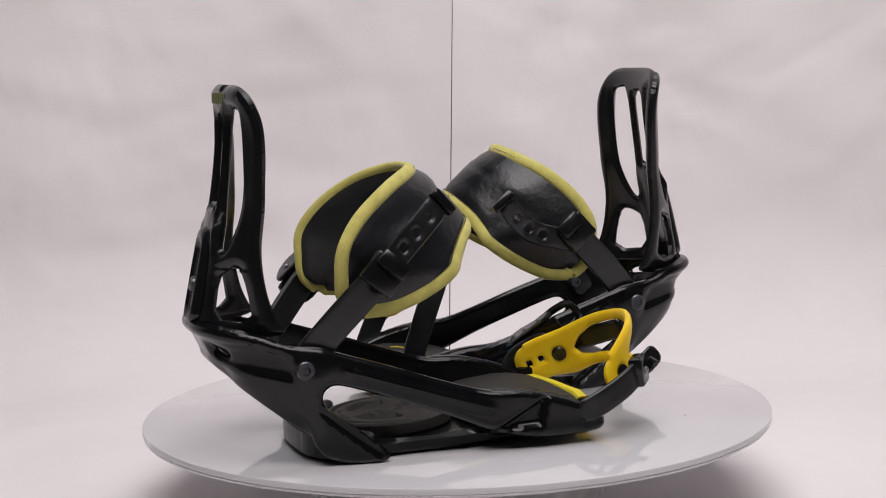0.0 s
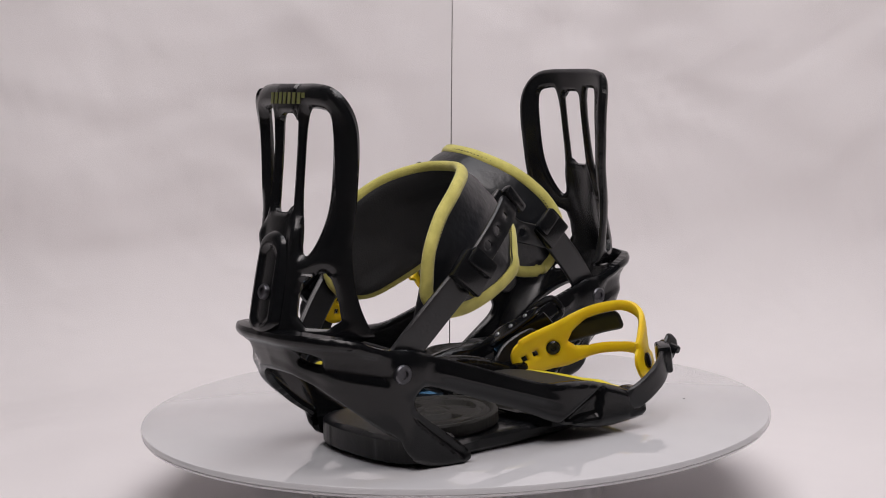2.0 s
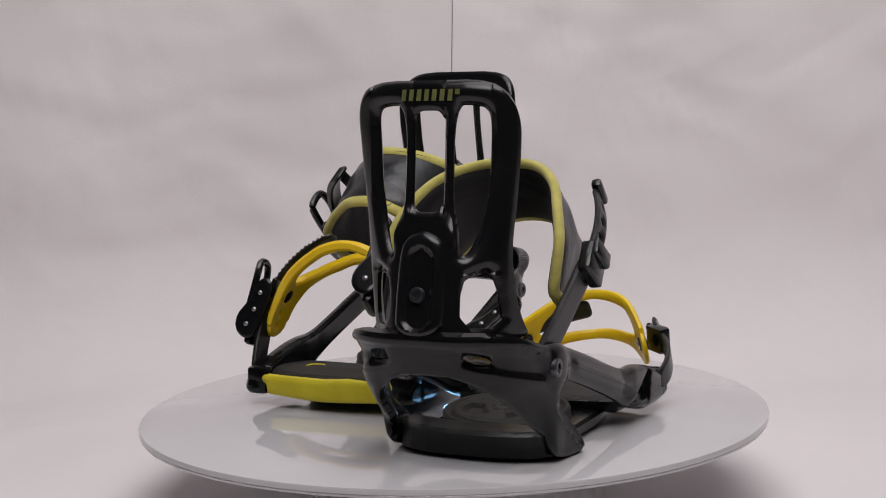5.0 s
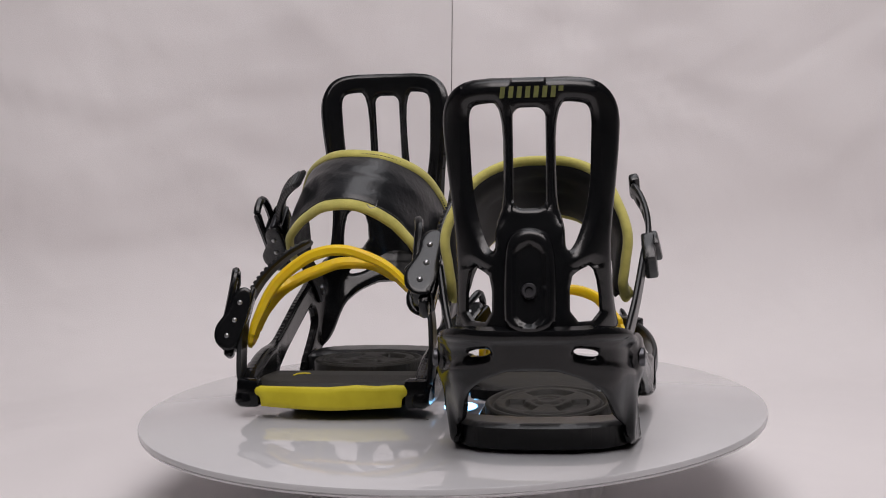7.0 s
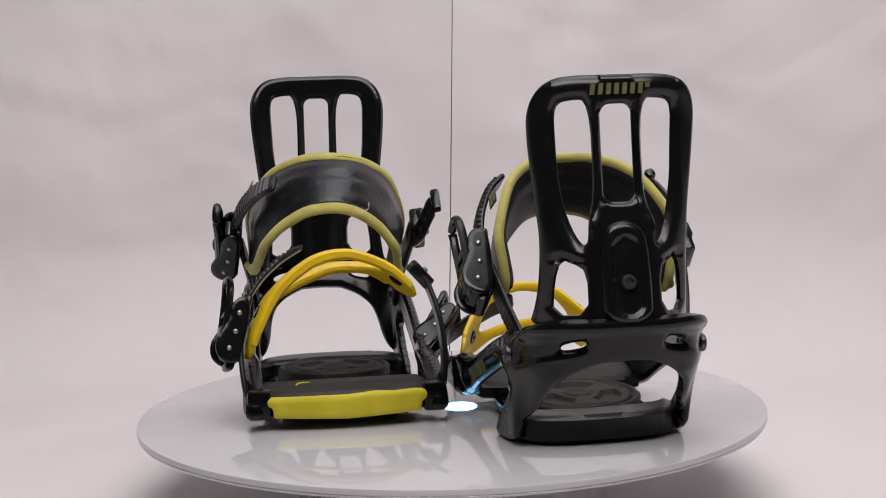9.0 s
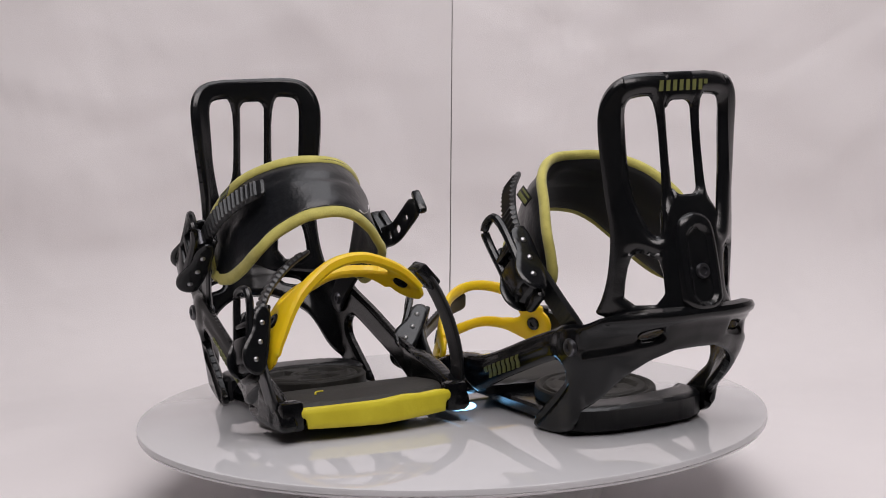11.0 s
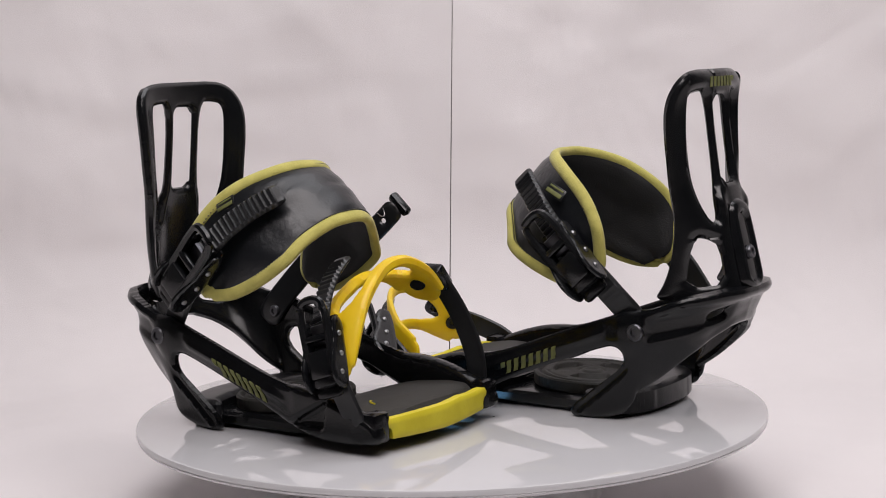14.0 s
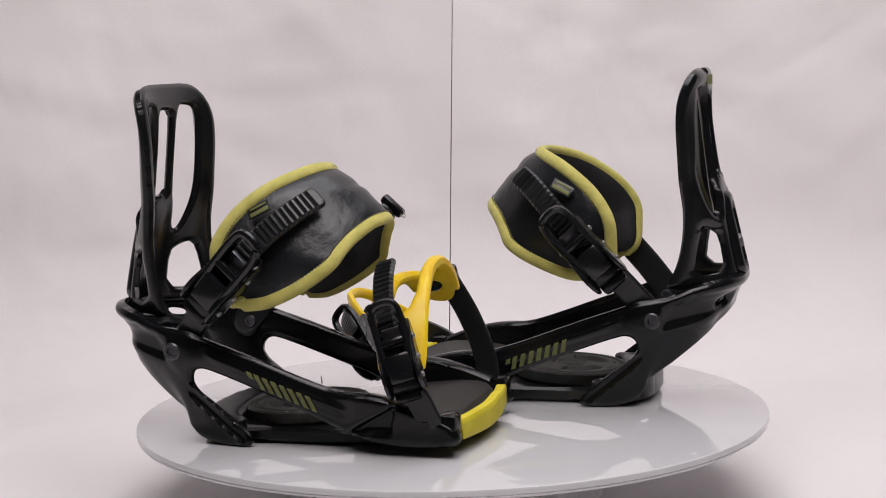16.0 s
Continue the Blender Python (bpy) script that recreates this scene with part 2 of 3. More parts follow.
# ---- backdrop of white cloth ----
def cloth(name, x0, x1, label):
    """Cloth that lies on the table, bends up in a soft cove and hangs at the back."""
    V, F, nx, prof, bend = [], [], 150, [], 0.16
    for i in range(36):
        prof.append((-0.62 + (1.18 - bend) * i / 35, 0.0, 0.0))
    for i in range(1, 20):
        prof.append((0.56 - bend + bend * math.sin(math.pi / 2 * i / 20), bend - bend * math.cos(math.pi / 2 * i / 20), i / 20))
    for i in range(90):
        prof.append((0.56, bend + (1.3 - bend) * i / 89, 1.0))
    lean = lambda z: -0.0048 + 0.0365 * z
    for y, z, rise in prof:
        for i in range(nx + 1):
            k = i / nx
            edge0 = lean(z) if x0 == 0 else x0
            edge1 = lean(z) - 0.0011 if x1 == 0 else x1
            x = edge0 + (edge1 - edge0) * k
            q = Vector((x * 2.2, y * 2.2 + 7, z * 2.2))
            fold = 0.016 * noise.noise(q) + 0.010 * noise.noise(q * 3.1) + 0.0046 * noise.noise(q * 8.3) + 0.0022 * noise.noise(q * 17)
            for a, c, w, h in ((0.55, 0.21, 0.012, 0.006), (-0.7, 0.32, 0.010, 0.006), (1.6, 0.47, 0.015, 0.007), (-0.25, 0.12, 0.012, 0.006), (0.2, 0.36, 0.009, 0.005)):
                fold += h * math.exp(-((z - c - a * (x - 0.2) + 0.03 * noise.noise(q * 2)) / w) ** 2) * max(0, noise.noise(q * 1.7 + Vector((c * 40, 0, 0))) + 0.25)
            near = 1 - 0.8 * math.exp(-((x - lean(z)) / 0.03) ** 2)
            calm = min(1.0, max(0.15, (math.hypot(x, y) - 0.12) / 0.3))
            fold *= near * (0.6 * calm * (1 - rise) + rise)
            V.append((x, y + fold * math.sin(math.pi / 2 * rise), z + (fold + 0.003 * calm) * math.cos(math.pi / 2 * rise)))
    for i in range(len(prof) - 1):
        for j in range(nx):
            a = i * (nx + 1) + j
            F.append((a, a + 1, a + nx + 2, a + nx + 1))
    ob = part(name, (V, F), CLOTH, None, sharp=180)
    return tagged(ob, label, "backdrop", kind="structure")


cloth("backdrop", -2.2, 0.0, "white cotton backdrop cloth, softly creased, hanging behind the turntable")
cloth("backdrop", 0.0, 2.2, "white cotton backdrop cloth with faint creases meeting the other sheet")
# Added strip behind the open slit; its grey paints the shade between the sheets.
seam = part("slit_shade_strip", block(0.0032, 0.002, 1.5, 0.0005, pose(0.022, 0.5635, 0.78, 0, 2.09, 0)), SLIT_SHADE, None)
tagged(seam, "thin added grey strip for the shade in the slit where the two backdrop sheets meet", "seam", kind="structure")
room = part("wall_back", block(6, 0.05, 3, 0.01, pose(0, 0.75, 1.5)), CLOTH, None)
tagged(room, "plain pale wall behind the cloth", "wall", kind="structure")
table = part("floor", block(6, 6, 0.05, 0.01, pose(0, -1.0, -0.043)), TABLE, None)
tagged(table, "plain dark table top under the cloth", "floor", kind="structure")
for name, size, at in (("wall_left", (0.05, 6, 3), (-3.0, -1.0, 1.5)), ("wall_right", (0.05, 6, 3), (3.0, -1.0, 1.5)), ("wall_front", (6, 0.05, 3), (0, -4.0, 1.5))):
    tagged(part(name, block(*size, 0.01, pose(*at)), WALL, None), "plain grey painted wall of the dim room", "wall", kind="structure")
tagged(part("ceiling", block(6, 6, 0.05, 0.01, pose(0, -1.0, 3.0)), WALL, None), "plain grey painted ceiling of the dim room", "ceiling", kind="structure")


# ---- turntable ----
def turntable():
    """A round white board on a drum, with a lit lens in its middle."""
    base = tagged(new("turntable"), "round white glossy turntable board with a glowing blue lens", "turntable")
    R = 0.2332
    c = Matrix.Translation((-0.0027, 0.0017, 0))
    part("disc", lathe([(0.013, -0.0085), (R - 0.0035, -0.0075), (R - 0.0012, -0.0066), (R - 0.0004, -0.0050), (R - 0.0007, -0.0046), (R, -0.0040),
                        (R, -0.0018), (R - 0.0006, -0.0005), (R - 0.0018, 0.0), (0.013, 0.0)], c, 160), DISCWHITE, base)
    part("drum", lathe([(0.10, -0.066), (0.11, -0.062), (0.11, -0.012), (0.10, -0.0078), (0.02, -0.0078)], None, 64), DRUM, base, "plain white drum under the board")
    part("lens", lathe([(0.0125, -0.006), (0.0125, 0.0005), (0.0115, 0.0012), (0.006, 0.0018), (0.0004, 0.002)], pose(0.0038, 0.0007, 0), 28), LED, base,
         "glowing cool blue lens")
    part("speck", block(0.0014, 0.0011, 0.0003, 0.0001, pose(0.0955, 0.1435, 0.0002)), SPECK, base, "tiny dark grit")
    part("speck", block(0.0016, 0.0012, 0.0003, 0.0001, pose(-0.0139, -0.0437, 0.0002)), SPECK, base, "tiny dark grit")
    return base


# ---- the binding ----
MM = 0.001


def mm(*p):
    return tuple(q * MM for q in p)


RIM = even(spline([mm(*p, 0) for p in ((0, -57), (22, -55.5), (39, -49), (51, -36), (58, -19), (61.5, 0), (63.5, 30), (65, 70), (65.5, 110), (66, 155), (66, 206))]), 200)


def rim(s, z):
    """The wall round heel and sides: s along it from the heel's middle, z up; below the heel it slopes forward to the base."""
    p = RIM[0](abs(s))
    k = min(1.0, max(0.0, (114 * MM - abs(s)) / (54 * MM)))
    b = min(1.0, max(0.0, (abs(s) - 30 * MM) / (30 * MM)))
    k, b = k * k * (3 - 2 * k), b * b * (3 - 2 * b)
    soft = lambda q: 0.5 * (q + math.sqrt(q * q + 36 * MM * MM))
    lean = (soft(86 * MM - z) * 0.55 * (1 - b) + soft(70 * MM - z) * 0.72 * b) * k
    inward = max(0.0, 60 * MM - z) * 0.10 * min(1, abs(s) / (60 * MM)) * min(1.0, max(0.0, (190 * MM - abs(s)) / (70 * MM)))
    flare = max(0.0, z - 84 * MM) * 0.25 * k
    return Vector((math.copysign(max(0.0, p.x - inward), s), p.y + lean - flare, z))


def chassis_sdf(logo_side=False):
    half = [(0, 96), (40, 95), (66, 91), (84, 82), (96, 81), (108, 80), (116, 76), (150, 65), (188, 51), (216, 42), (232, 42), (250, 40), (272, 34), (289, 27),
            (300, 21), (302, 9), (284, 7), (262, 6), (240, 9), (218, 16), (192, 28), (158, 41), (124, 53), (114, 55), (107, 50), (107, 41), (126, 27), (146, 12), (152, 5),
            (150, 1), (138, 0), (124, 1), (109, 6), (95, 13), (82, 18), (71, 21), (63, 25), (57, 32), (52, 41), (44, 52), (31, 61), (16, 67), (0, 70)]
    P = rounded([mm(*p) for p in half[1:-1]], 2, closed=False)
    P = np.concatenate([[np.array(mm(-60, 96))], P, [np.array(mm(-60, 70))]])
    d = sd_poly(P)
    slot = sd_poly(rounded([mm(*p) for p in ((26, 75.5), (43, 73), (44, 77.5), (26, 81))], 2))
    return lambda u, v: minus(d, slot)(np.abs(u), v)


def chassis_relief(u, v, d):
    a, r = abs(u) / MM, 0.0
    z = v / MM
    if a < 92:                                     # two ridges round the heel with a hollow between them
        fade = min(1.0, (92 - a) / 22)
        up = float(np.interp(a, (0, 40, 66, 84, 96), (96, 95, 91, 82, 81))) - z
        down = z - float(np.interp(a, (0, 16, 28, 37, 52, 66, 80, 92), (70, 67, 60, 55, 54, 52, 46, 36)))
        ridge = 0.5 + 0.5 * math.tanh((7.0 - up) / 1.2)
        lip = (0.5 + 0.5 * math.tanh((6.0 - down) / 2.0)) * min(1.0, max(0.0, (66 - a) / 26))
        hole = max(25 - a, (z - 83.5) + (a - 26) * 0.11, 75.5 - (a - 26) * 0.25 - z, (a - 88) * 0.8 + abs(z - 67) * 0.5)
        r += fade * (0.0026 * ridge + 0.0014 * lip) - 0.0028 * (0.5 - 0.5 * math.tanh(hole / 2.2))
    if 100 < a < 150:                              # soft fold down the front of the rear leg
        q = z - (39.5 - (a - 106) * 0.80)
        e = min(1.0, max(0.0, (a - 101) / 8)) * min(1.0, max(0.0, (150 - a) / 6))
        r -= 0.0022 * (0.5 - 0.5 * math.tanh((abs(q + 1.5) - 2.8) / 1.3)) * e
        r += 0.0009 * (math.exp(-((q - 3.2) / 1.5) ** 2) + math.exp(-((q + 6.2) / 1.5) ** 2)) * e
    if 120 < a < 225:                              # ridge along the top of the side rail
        q = (z - (64 - (a - 122) * 0.345)) / 3.2
        r += 0.0022 * math.exp(-q ** 2) * min(1, (a - 120) / 8, (225 - a) / 20)
    if 222 < a < 296:                              # three-cornered hollow and a flat facet by the toe
        hole = max(15.5 - z + (a - 232) * 0.04, (z - 20.5) * 0.87 - (a - 232) * 0.47, (a - 256) * 0.96 - (z - 24) * 0.2)
        r -= 0.0042 * (0.5 - 0.5 * math.tanh(hole / 1.1))
        face = max(256 - a + (z - 24) * 0.2, a - 282, 11 - z, (z - 27) * 0.95 + (a - 282) * 0.33)
        r += 0.0011 * (0.5 - 0.5 * math.tanh(face / 1.0))
    r += 0.0022 * math.exp(-(((a - 102) / 14) ** 2 + ((z - 64) / 14) ** 2) ** 2)   # boss of the bolt
    return r


def highback_place(x, z):
    zz, k = z / MM, abs(x) / 50 / MM
    at = lambda xs, ys: float(sum(w * np.interp(zz + q, xs, ys) for q, w in ((-9, 0.15), (-4.5, 0.22), (0, 0.26), (4.5, 0.22), (9, 0.15))))
    yc = at((80, 95, 128, 167, 205, 230, 246), (-59, -57.5, -50, -40.5, -35.5, -33, -32))
    wrap = at((80, 88, 115, 140, 180, 221, 236, 250), (50, 47, 36, 28, 18.5, 12, 8, 3))
    return Vector((x, (yc + wrap * k ** 2.3) * MM, z))


def highback_geo():
    half = [(0, 247.5), (24, 247.5), (40, 246), (50, 239), (55, 226), (54, 205), (51, 177), (48, 152), (47.5, 135), (48.5, 112), (50, 97), (52, 86), (30, 86), (0, 88)]
    P = rounded([mm(*p) for p in half[1:-1]], 2, closed=False)
    P = np.concatenate([[np.array(mm(-60, 247.5))], P, [np.array(mm(-60, 88))]])
    body = sd_poly(P)
    win = sd_poly(rounded([mm(*p) for p in ((16.5, 232), (30, 232), (39, 229), (38.5, 205), (37.5, 178), (33, 156), (26, 140), (21.5, 142), (20.5, 158), (16.5, 172))], 2))
    mid = sd_box(0, 198 * MM, 10.3 * MM, 31 * MM, 6 * MM)
    low = sd_poly(rounded([mm(*p) for p in ((23.5, 97), (42.5, 95), (41.5, 117), (38, 131), (30, 129), (23.5, 124))], 1))
    sdf = lambda u, v: minus(body, win, mid, low)(np.abs(u), v)

    def relief(x, z, d):
        a, zz = abs(x) / MM, z / MM
        r = -0.0028 * max(0.0, 1 + d / 0.006) * (1 if zz > 130 and 10 < a < 41 else 0)
        if 11 < a < 24 and 132 < zz < 172:                 # two swellings where the bars join
            r += 0.004 * math.exp(-((a - 19) / 4) ** 2 - ((zz - 152) / 10) ** 2)
        return r

    return sheet(sdf, mm(-60, 60, 84, 250), 0.0014, lambda x, z: highback_place(x, z), lambda u, v: 0.006 + 0.0025 * min(1, max(0, (v - 0.115) / 0.04)), 0.0036, relief, 0.4)


def pad_edges():
    back = [(0, 93, 189), (23, 86, 186), (44, 65, 175), (55, 45, 158), (61, 33, 139), (59, 32, 121), (57, 34, 107), (58, 42, 99)]
    front = [(0, 136, 149), (18, 132, 146), (32, 124, 138), (42, 118, 129), (49, 112, 120), (53, 93, 108), (55, 70, 98), (58, 52, 96)]
    fb = [(-x, y, z) for x, y, z in reversed(back[1:])] + back
    ff = [(-x, y, z) for x, y, z in reversed(front[1:])] + front
    return spline([mm(*p) for p in fb]), spline([mm(*p) for p in ff])


def ankle_pad(parent, mir, fit):
    """The broad padded ankle strap with its woven edge."""
    B, F = pad_edges()
    mid = Vector(mm(0, 60, 130))

    def place(u, v):
        p = fit @ (B(u).lerp(F(u), v) - mid) + mid
        bulge = 0.004 * math.sin(math.pi * min(1, max(0, v)))
        out = Vector((p.x * 8, 0.35, 0.75)).normalized()
        crease = 0.0016 * noise.noise(Vector((u * 9, v * 4, mir * 3))) + 0.0011 * math.exp(-((v - 0.45) / 0.06) ** 2) * math.sin(u * 21)
        return p + out * (bulge + crease)
    n, m = 84, 22
    V, Q = [], []
    for i in range(n + 1):
        for j in range(m + 1):
            V.append(place(i / n, j / m))
    outer = V[:]
    inner = []
    for i in range(n + 1):
        for j in range(m + 1):
            u, v = i / n, j / m
            a = place(min(1, u + 0.004), v) - place(max(0, u - 0.004), v)
            b = place(u, min(1, v + 0.02)) - place(u, max(0, v - 0.02))
            nrm = a.cross(b).normalized()
            if nrm.dot(Vector((place(u, v).x * 8, 0.35, 0.75))) < 0:
                nrm = -nrm
            rim_k = min(1.0, min(u, 1 - u) * 22, min(v, 1 - v) * 6)
            inner.append(place(u, v) - nrm * (0.002 + 0.0055 * math.sqrt(rim_k)))
            outer[i * (m + 1) + j] = place(u, v) + nrm * 0.0014 * math.sqrt(rim_k)
    idx = lambda i, j: i * (m + 1) + j
    face = [(idx(i, j), idx(i + 1, j), idx(i + 1, j + 1), idx(i, j + 1)) for i in range(n) for j in range(m)]
    pad = part("ankle_pad", (outer, [f[::-1] for f in face]), LEATHER, parent, "padded black synthetic leather ankle pad", mir, 60)
    part("lining", (inner, face), LINING, pad, "black fabric lining", mir, 60)
    ends = lambda u: [(place(u, q) + Vector((0, -0.002 * math.sin(math.pi * q), -0.0015)), place(0.5 + (u - 0.5) * 0.86, 0.5)) for q in (0.2, 0.4, 0.6, 0.8)]
    run = lambda v: [(place(i / 60, v), place(i / 60, 0.5)) for i in range(61)]
    ring = run(0) + ends(1) + run(1)[::-1] + ends(0)[::-1]
    f, g = spline([p for p, q in ring] + [ring[0][0]]), spline([(q - p).normalized() for p, q in ring] + [(ring[0][1] - ring[0][0]).normalized()])
    part("piping", tube(lambda k: f(k % 1.0) + g(k % 1.0).normalized() * 0.0018, 200, 0.0034, 12, True, 1.42, lambda k: g(k % 1.0)), PIPING, pad, "olive yellow woven edge binding", mir, 60)
    # stitches along the woven edge
    st = []
    for v in (0.07, 0.93):
        for i in range(6, 115):
            u = i / 120
            p = place(u, v)
            d = (place(u + 0.003, v) - p).normalized()
            nrm = Vector((p.x * 8, 0.35, 0.75)).normalized()
            st.append(block(0.0007, 0.0022, 0.0007, 0.0002, facing(p + nrm * 0.0024, nrm, d)))
    stitch = part("stitching", joined(*st), STRAP, pad, "dark thread stitching", mir)
    tagged(stitch, kind="stuff")
    return pad


def ratchet(parent, mir, at, n, up, name="ratchet_buckle", k=1.0):
    """A ratchet buckle: a bed, two rounded cheeks with rivets, a hinge drum, a pawl and a lever with an open loop."""
    m = facing(at, n, up) @ Matrix.Scale(k, 4)
    b = part(name, joined(block(0.020, 0.050, 0.004, 0.0014, m @ pose(0, 0, 0.002)),
                          block(0.023, 0.014, 0.013, 0.0055, m @ pose(0, -0.019, 0.0085)),
                          block(0.019, 0.010, 0.007, 0.003, m @ pose(0, -0.027, 0.006))), PLASTIC, parent, "black ratchet buckle", mir)
    side = sd_poly(rounded([mm(*p) for p in ((-24, 0), (-29, 8), (-24, 18), (-13, 21), (-3, 17), (5, 14), (14, 15), (22, 11), (23, 4), (16, 0))], 2))
    for sx in (-1, 1):
        cheek = sheet(side, mm(-31, 25, -1, 22), 0.0016, lambda y, z: m @ Vector((sx * 0.0115, y, z)), 0.0032 * k, 0.0014 * k, None, 0.4)
        part("cheek", cheek, GLOSS, b, "", mir)
        for y, z in ((-0.017, 0.010), (-0.004, 0.008), (0.010, 0.008)):
            part("rivet", lathe([(0.0019, 0), (0.0019, 0.0006), (0.0012, 0.0013), (0.0003, 0.0015)], m @ facing((sx * 0.0130, y, z), (sx, 0, 0)), 12), STEEL, b, "small bright steel rivet", mir)
    loop = [(-0.0085, -0.014, 0.014), (-0.0095, 0.006, 0.0155), (-0.0095, 0.024, 0.0175), (-0.006, 0.033, 0.0195), (0.006, 0.033, 0.0195), (0.0095, 0.024, 0.0175), (0.0095, 0.006, 0.0155), (0.0085, -0.014, 0.014)]
    f = spline([m @ Vector(p) for p in loop])
    part("lever", joined(tube(f, 36, 0.0029 * k, 8), block(0.018, 0.020, 0.006, 0.0024, m @ pose(0, -0.010, 0.0145, 6)),
                         block(0.019, 0.005, 0.005, 0.0016, m @ pose(0, 0.008, 0.0155))), GLOSS, b, "glossy black lever with an open loop", mir)
    part("pawl", block(0.014, 0.014, 0.004, 0.001, m @ pose(0, 0.012, 0.008, 20)), DARKSTEEL, b, "", mir)
    return b


def marks(parent, mir, place, length, height, count=7):
    """Slim upright bars in place of printed lettering, laid on a surface; place(x, y) gives a point and its normal."""
    for i in range(count + 1):
        small = i == count
        x = (i - (count - 1) / 2) * length / count if not small else length * 0.55
        h = height * (0.45 if small else 1)
        y0 = height * 0.27 if small else 0.0
        w = length / count * 0.56
        V, F = [], []
        for k in range(5):
            y = y0 + h * (k / 4 - 0.5)
            for q in (-0.5, 0.5):
                p, n = place(x + q * w + 0.12 * y, y)
                V += [p - n * 0.0006, p + n * 0.00025]
        for k in range(4):
            a = k * 4
            F += [(a + 1, a + 3, a + 7, a + 5), (a, a + 4, a + 6, a + 2), (a, a + 1, a + 5, a + 4), (a + 2, a + 6, a + 7, a + 3)]
        F += [(0, 2, 3, 1), (16, 17, 19, 18)]
        part("printed_bar", (V, F), PRINT, parent, "olive printed bar", mir)


def binding(mir, toe, label):
    """One snowboard binding, toe along +y; the buckles are on the -x side of an unmirrored one."""
    root = tagged(new("snowboard_binding"), label, "snowboard binding", "pair of bindings on the turntable")
    # chassis
    part("heel_frame", sheet(chassis_sdf(), (-0.308, 0.308, -0.001, 0.100), 0.0016, rim, lambda u, v: 0.0075 + 0.006 * min(1, max(0, (abs(u) - 0.21) / 0.02)), 0.0036, chassis_relief, 0.4), PLASTIC, root,
         "moulded black plastic side rails and heel hoop", mir)
    half = [(0, 3), (30, 5), (46, 14), (54, 28), (53, 52), (50, 70), (50, 95), (50, 120), (46, 150), (38, 172), (0, 182)]
    P = [mm(*p) for p in half] + [mm(-x, y) for x, y in reversed(half[1:-1])]
    base = part("base_plate", sheet(sd_poly(rounded(P, 1)), mm(-76, 76, 0, 210), 0.004, lambda x, y: Vector((x, y, 0.0065)), 0.011, 0.004, None, 0.5), GLOSS, root, "black base plate", mir)
    # foot pads
    heel = [(-52, 13), (-26, 3), (26, 3), (52, 13), (59, 30), (58, 48), (51, 47), (46, 38), (0, 30), (-46, 38), (-51, 47), (-58, 48), (-59, 30)]
    part("heel_pad", sheet(sd_poly(rounded([mm(*p) for p in heel], 2)), mm(-63, 63, -2, 52), 0.003, lambda x, y: Vector((x, y, 0.0105)), 0.0190, 0.004, None, 0.72), STRAP, base, "black foam heel pad", mir)

    def disc_relief(x, y, d):
        a, r = math.atan2(y - 0.072, x), math.hypot(x, y - 0.072)
        q = abs(((a / (2 * math.pi) * 3 + 0.75) % 1) - 0.5) * 2
        soft = lambda e: 0.5 - 0.5 * math.tanh(e / 0.0006)
        slot = soft(max(0.0145 + 0.004 * q - r, r - 0.0305 + 0.005 * q, (q - 0.62) * r * 1.05))
        arc = soft(max(abs(r - 0.0330) - 0.0010, (0.6 - q) * r)) + soft(max(abs(r - 0.0100) - 0.0009, (q - 0.7) * r))
        return -0.0032 * slot - 0.0013 * arc - 0.0026 * soft(abs(r - 0.0385) - 0.0013) + 0.0008 * soft(abs(r - 0.0062) - 0.0016)
    part("mounting_disc", sheet(sd_disc(0, 0.072, 0.044), mm(-46, 46, 26, 118), 0.0012, lambda x, y: Vector((x, y, 0.0165 + 0.05 * (y - 0.072))), 0.010, 0.0015, disc_relief, 0.7), RUBBER, base,
         "round black mounting disc with moulded slots", mir)
    toe_p = [(-56, 122), (0, 116), (56, 122), (62, 150), (62, 196), (0, 202), (-62, 196), (-62, 150)]
    ramp = lambda x, y: Vector((x, y, float(np.interp(y / MM, (116, 140, 170, 204), (14, 19, 22, 21))) * MM))
    part("toe_pad", sheet(sd_poly(rounded([mm(*p) for p in toe_p], 2)), mm(-66, 66, 112, 206), 0.003, ramp, 0.010, 0.004, None, 0.35), RUBBER, base, "black foam toe pad", mir)
    bump = sheet(sd_poly(rounded([mm(*p) for p in ((-58, 24), (-20, 24.5), (0, 24.5), (20, 26), (34, 25), (48, 25.5), (58, 24.5), (57, 18), (53, 17.5), (52, 10), (0, 8), (-52, 10), (-53, 17.5), (-57, 18))], 0)),
                 mm(-60, 60, 4, 32), 0.002, lambda x, z: Vector((x, (205.5 - 6 * (x / 0.055) ** 2) * MM, z)), 0.008, 0.002, None, 0.7)
    if mir < 0:
        th = spline([mm(*p) for p in ((-25, 163, 26.4), (-29, 165, 27.0), (-33, 169, 27.4), (-35, 174, 27.2))])
        part("thread", tube(th, 14, 0.0007, 6), BUMPER, base, "loose yellow thread", mir)
    part("toe_bumper", bump, BUMPER, base, "yellow rubber toe bumper", mir)
    deck = [(-60, 118), (60, 118), (64, 150), (66, 198), (0, 203), (-66, 198), (-64, 150)]
    part("toe_deck", sheet(sd_poly(rounded([mm(*p) for p in deck], 1)), mm(-70, 70, 114, 208), 0.004, lambda x, y: Vector((x, y, 0.0145)), 0.011, 0.004, None, 0.6), PLASTIC, base, "", mir)
    for s in (-1, 1):
        part("toe_wing", joined(block(0.017, 0.013, 0.021, 0.003, pose(s * 0.0630, 0.1965, 0.0190))), PLASTIC, base, "", mir)
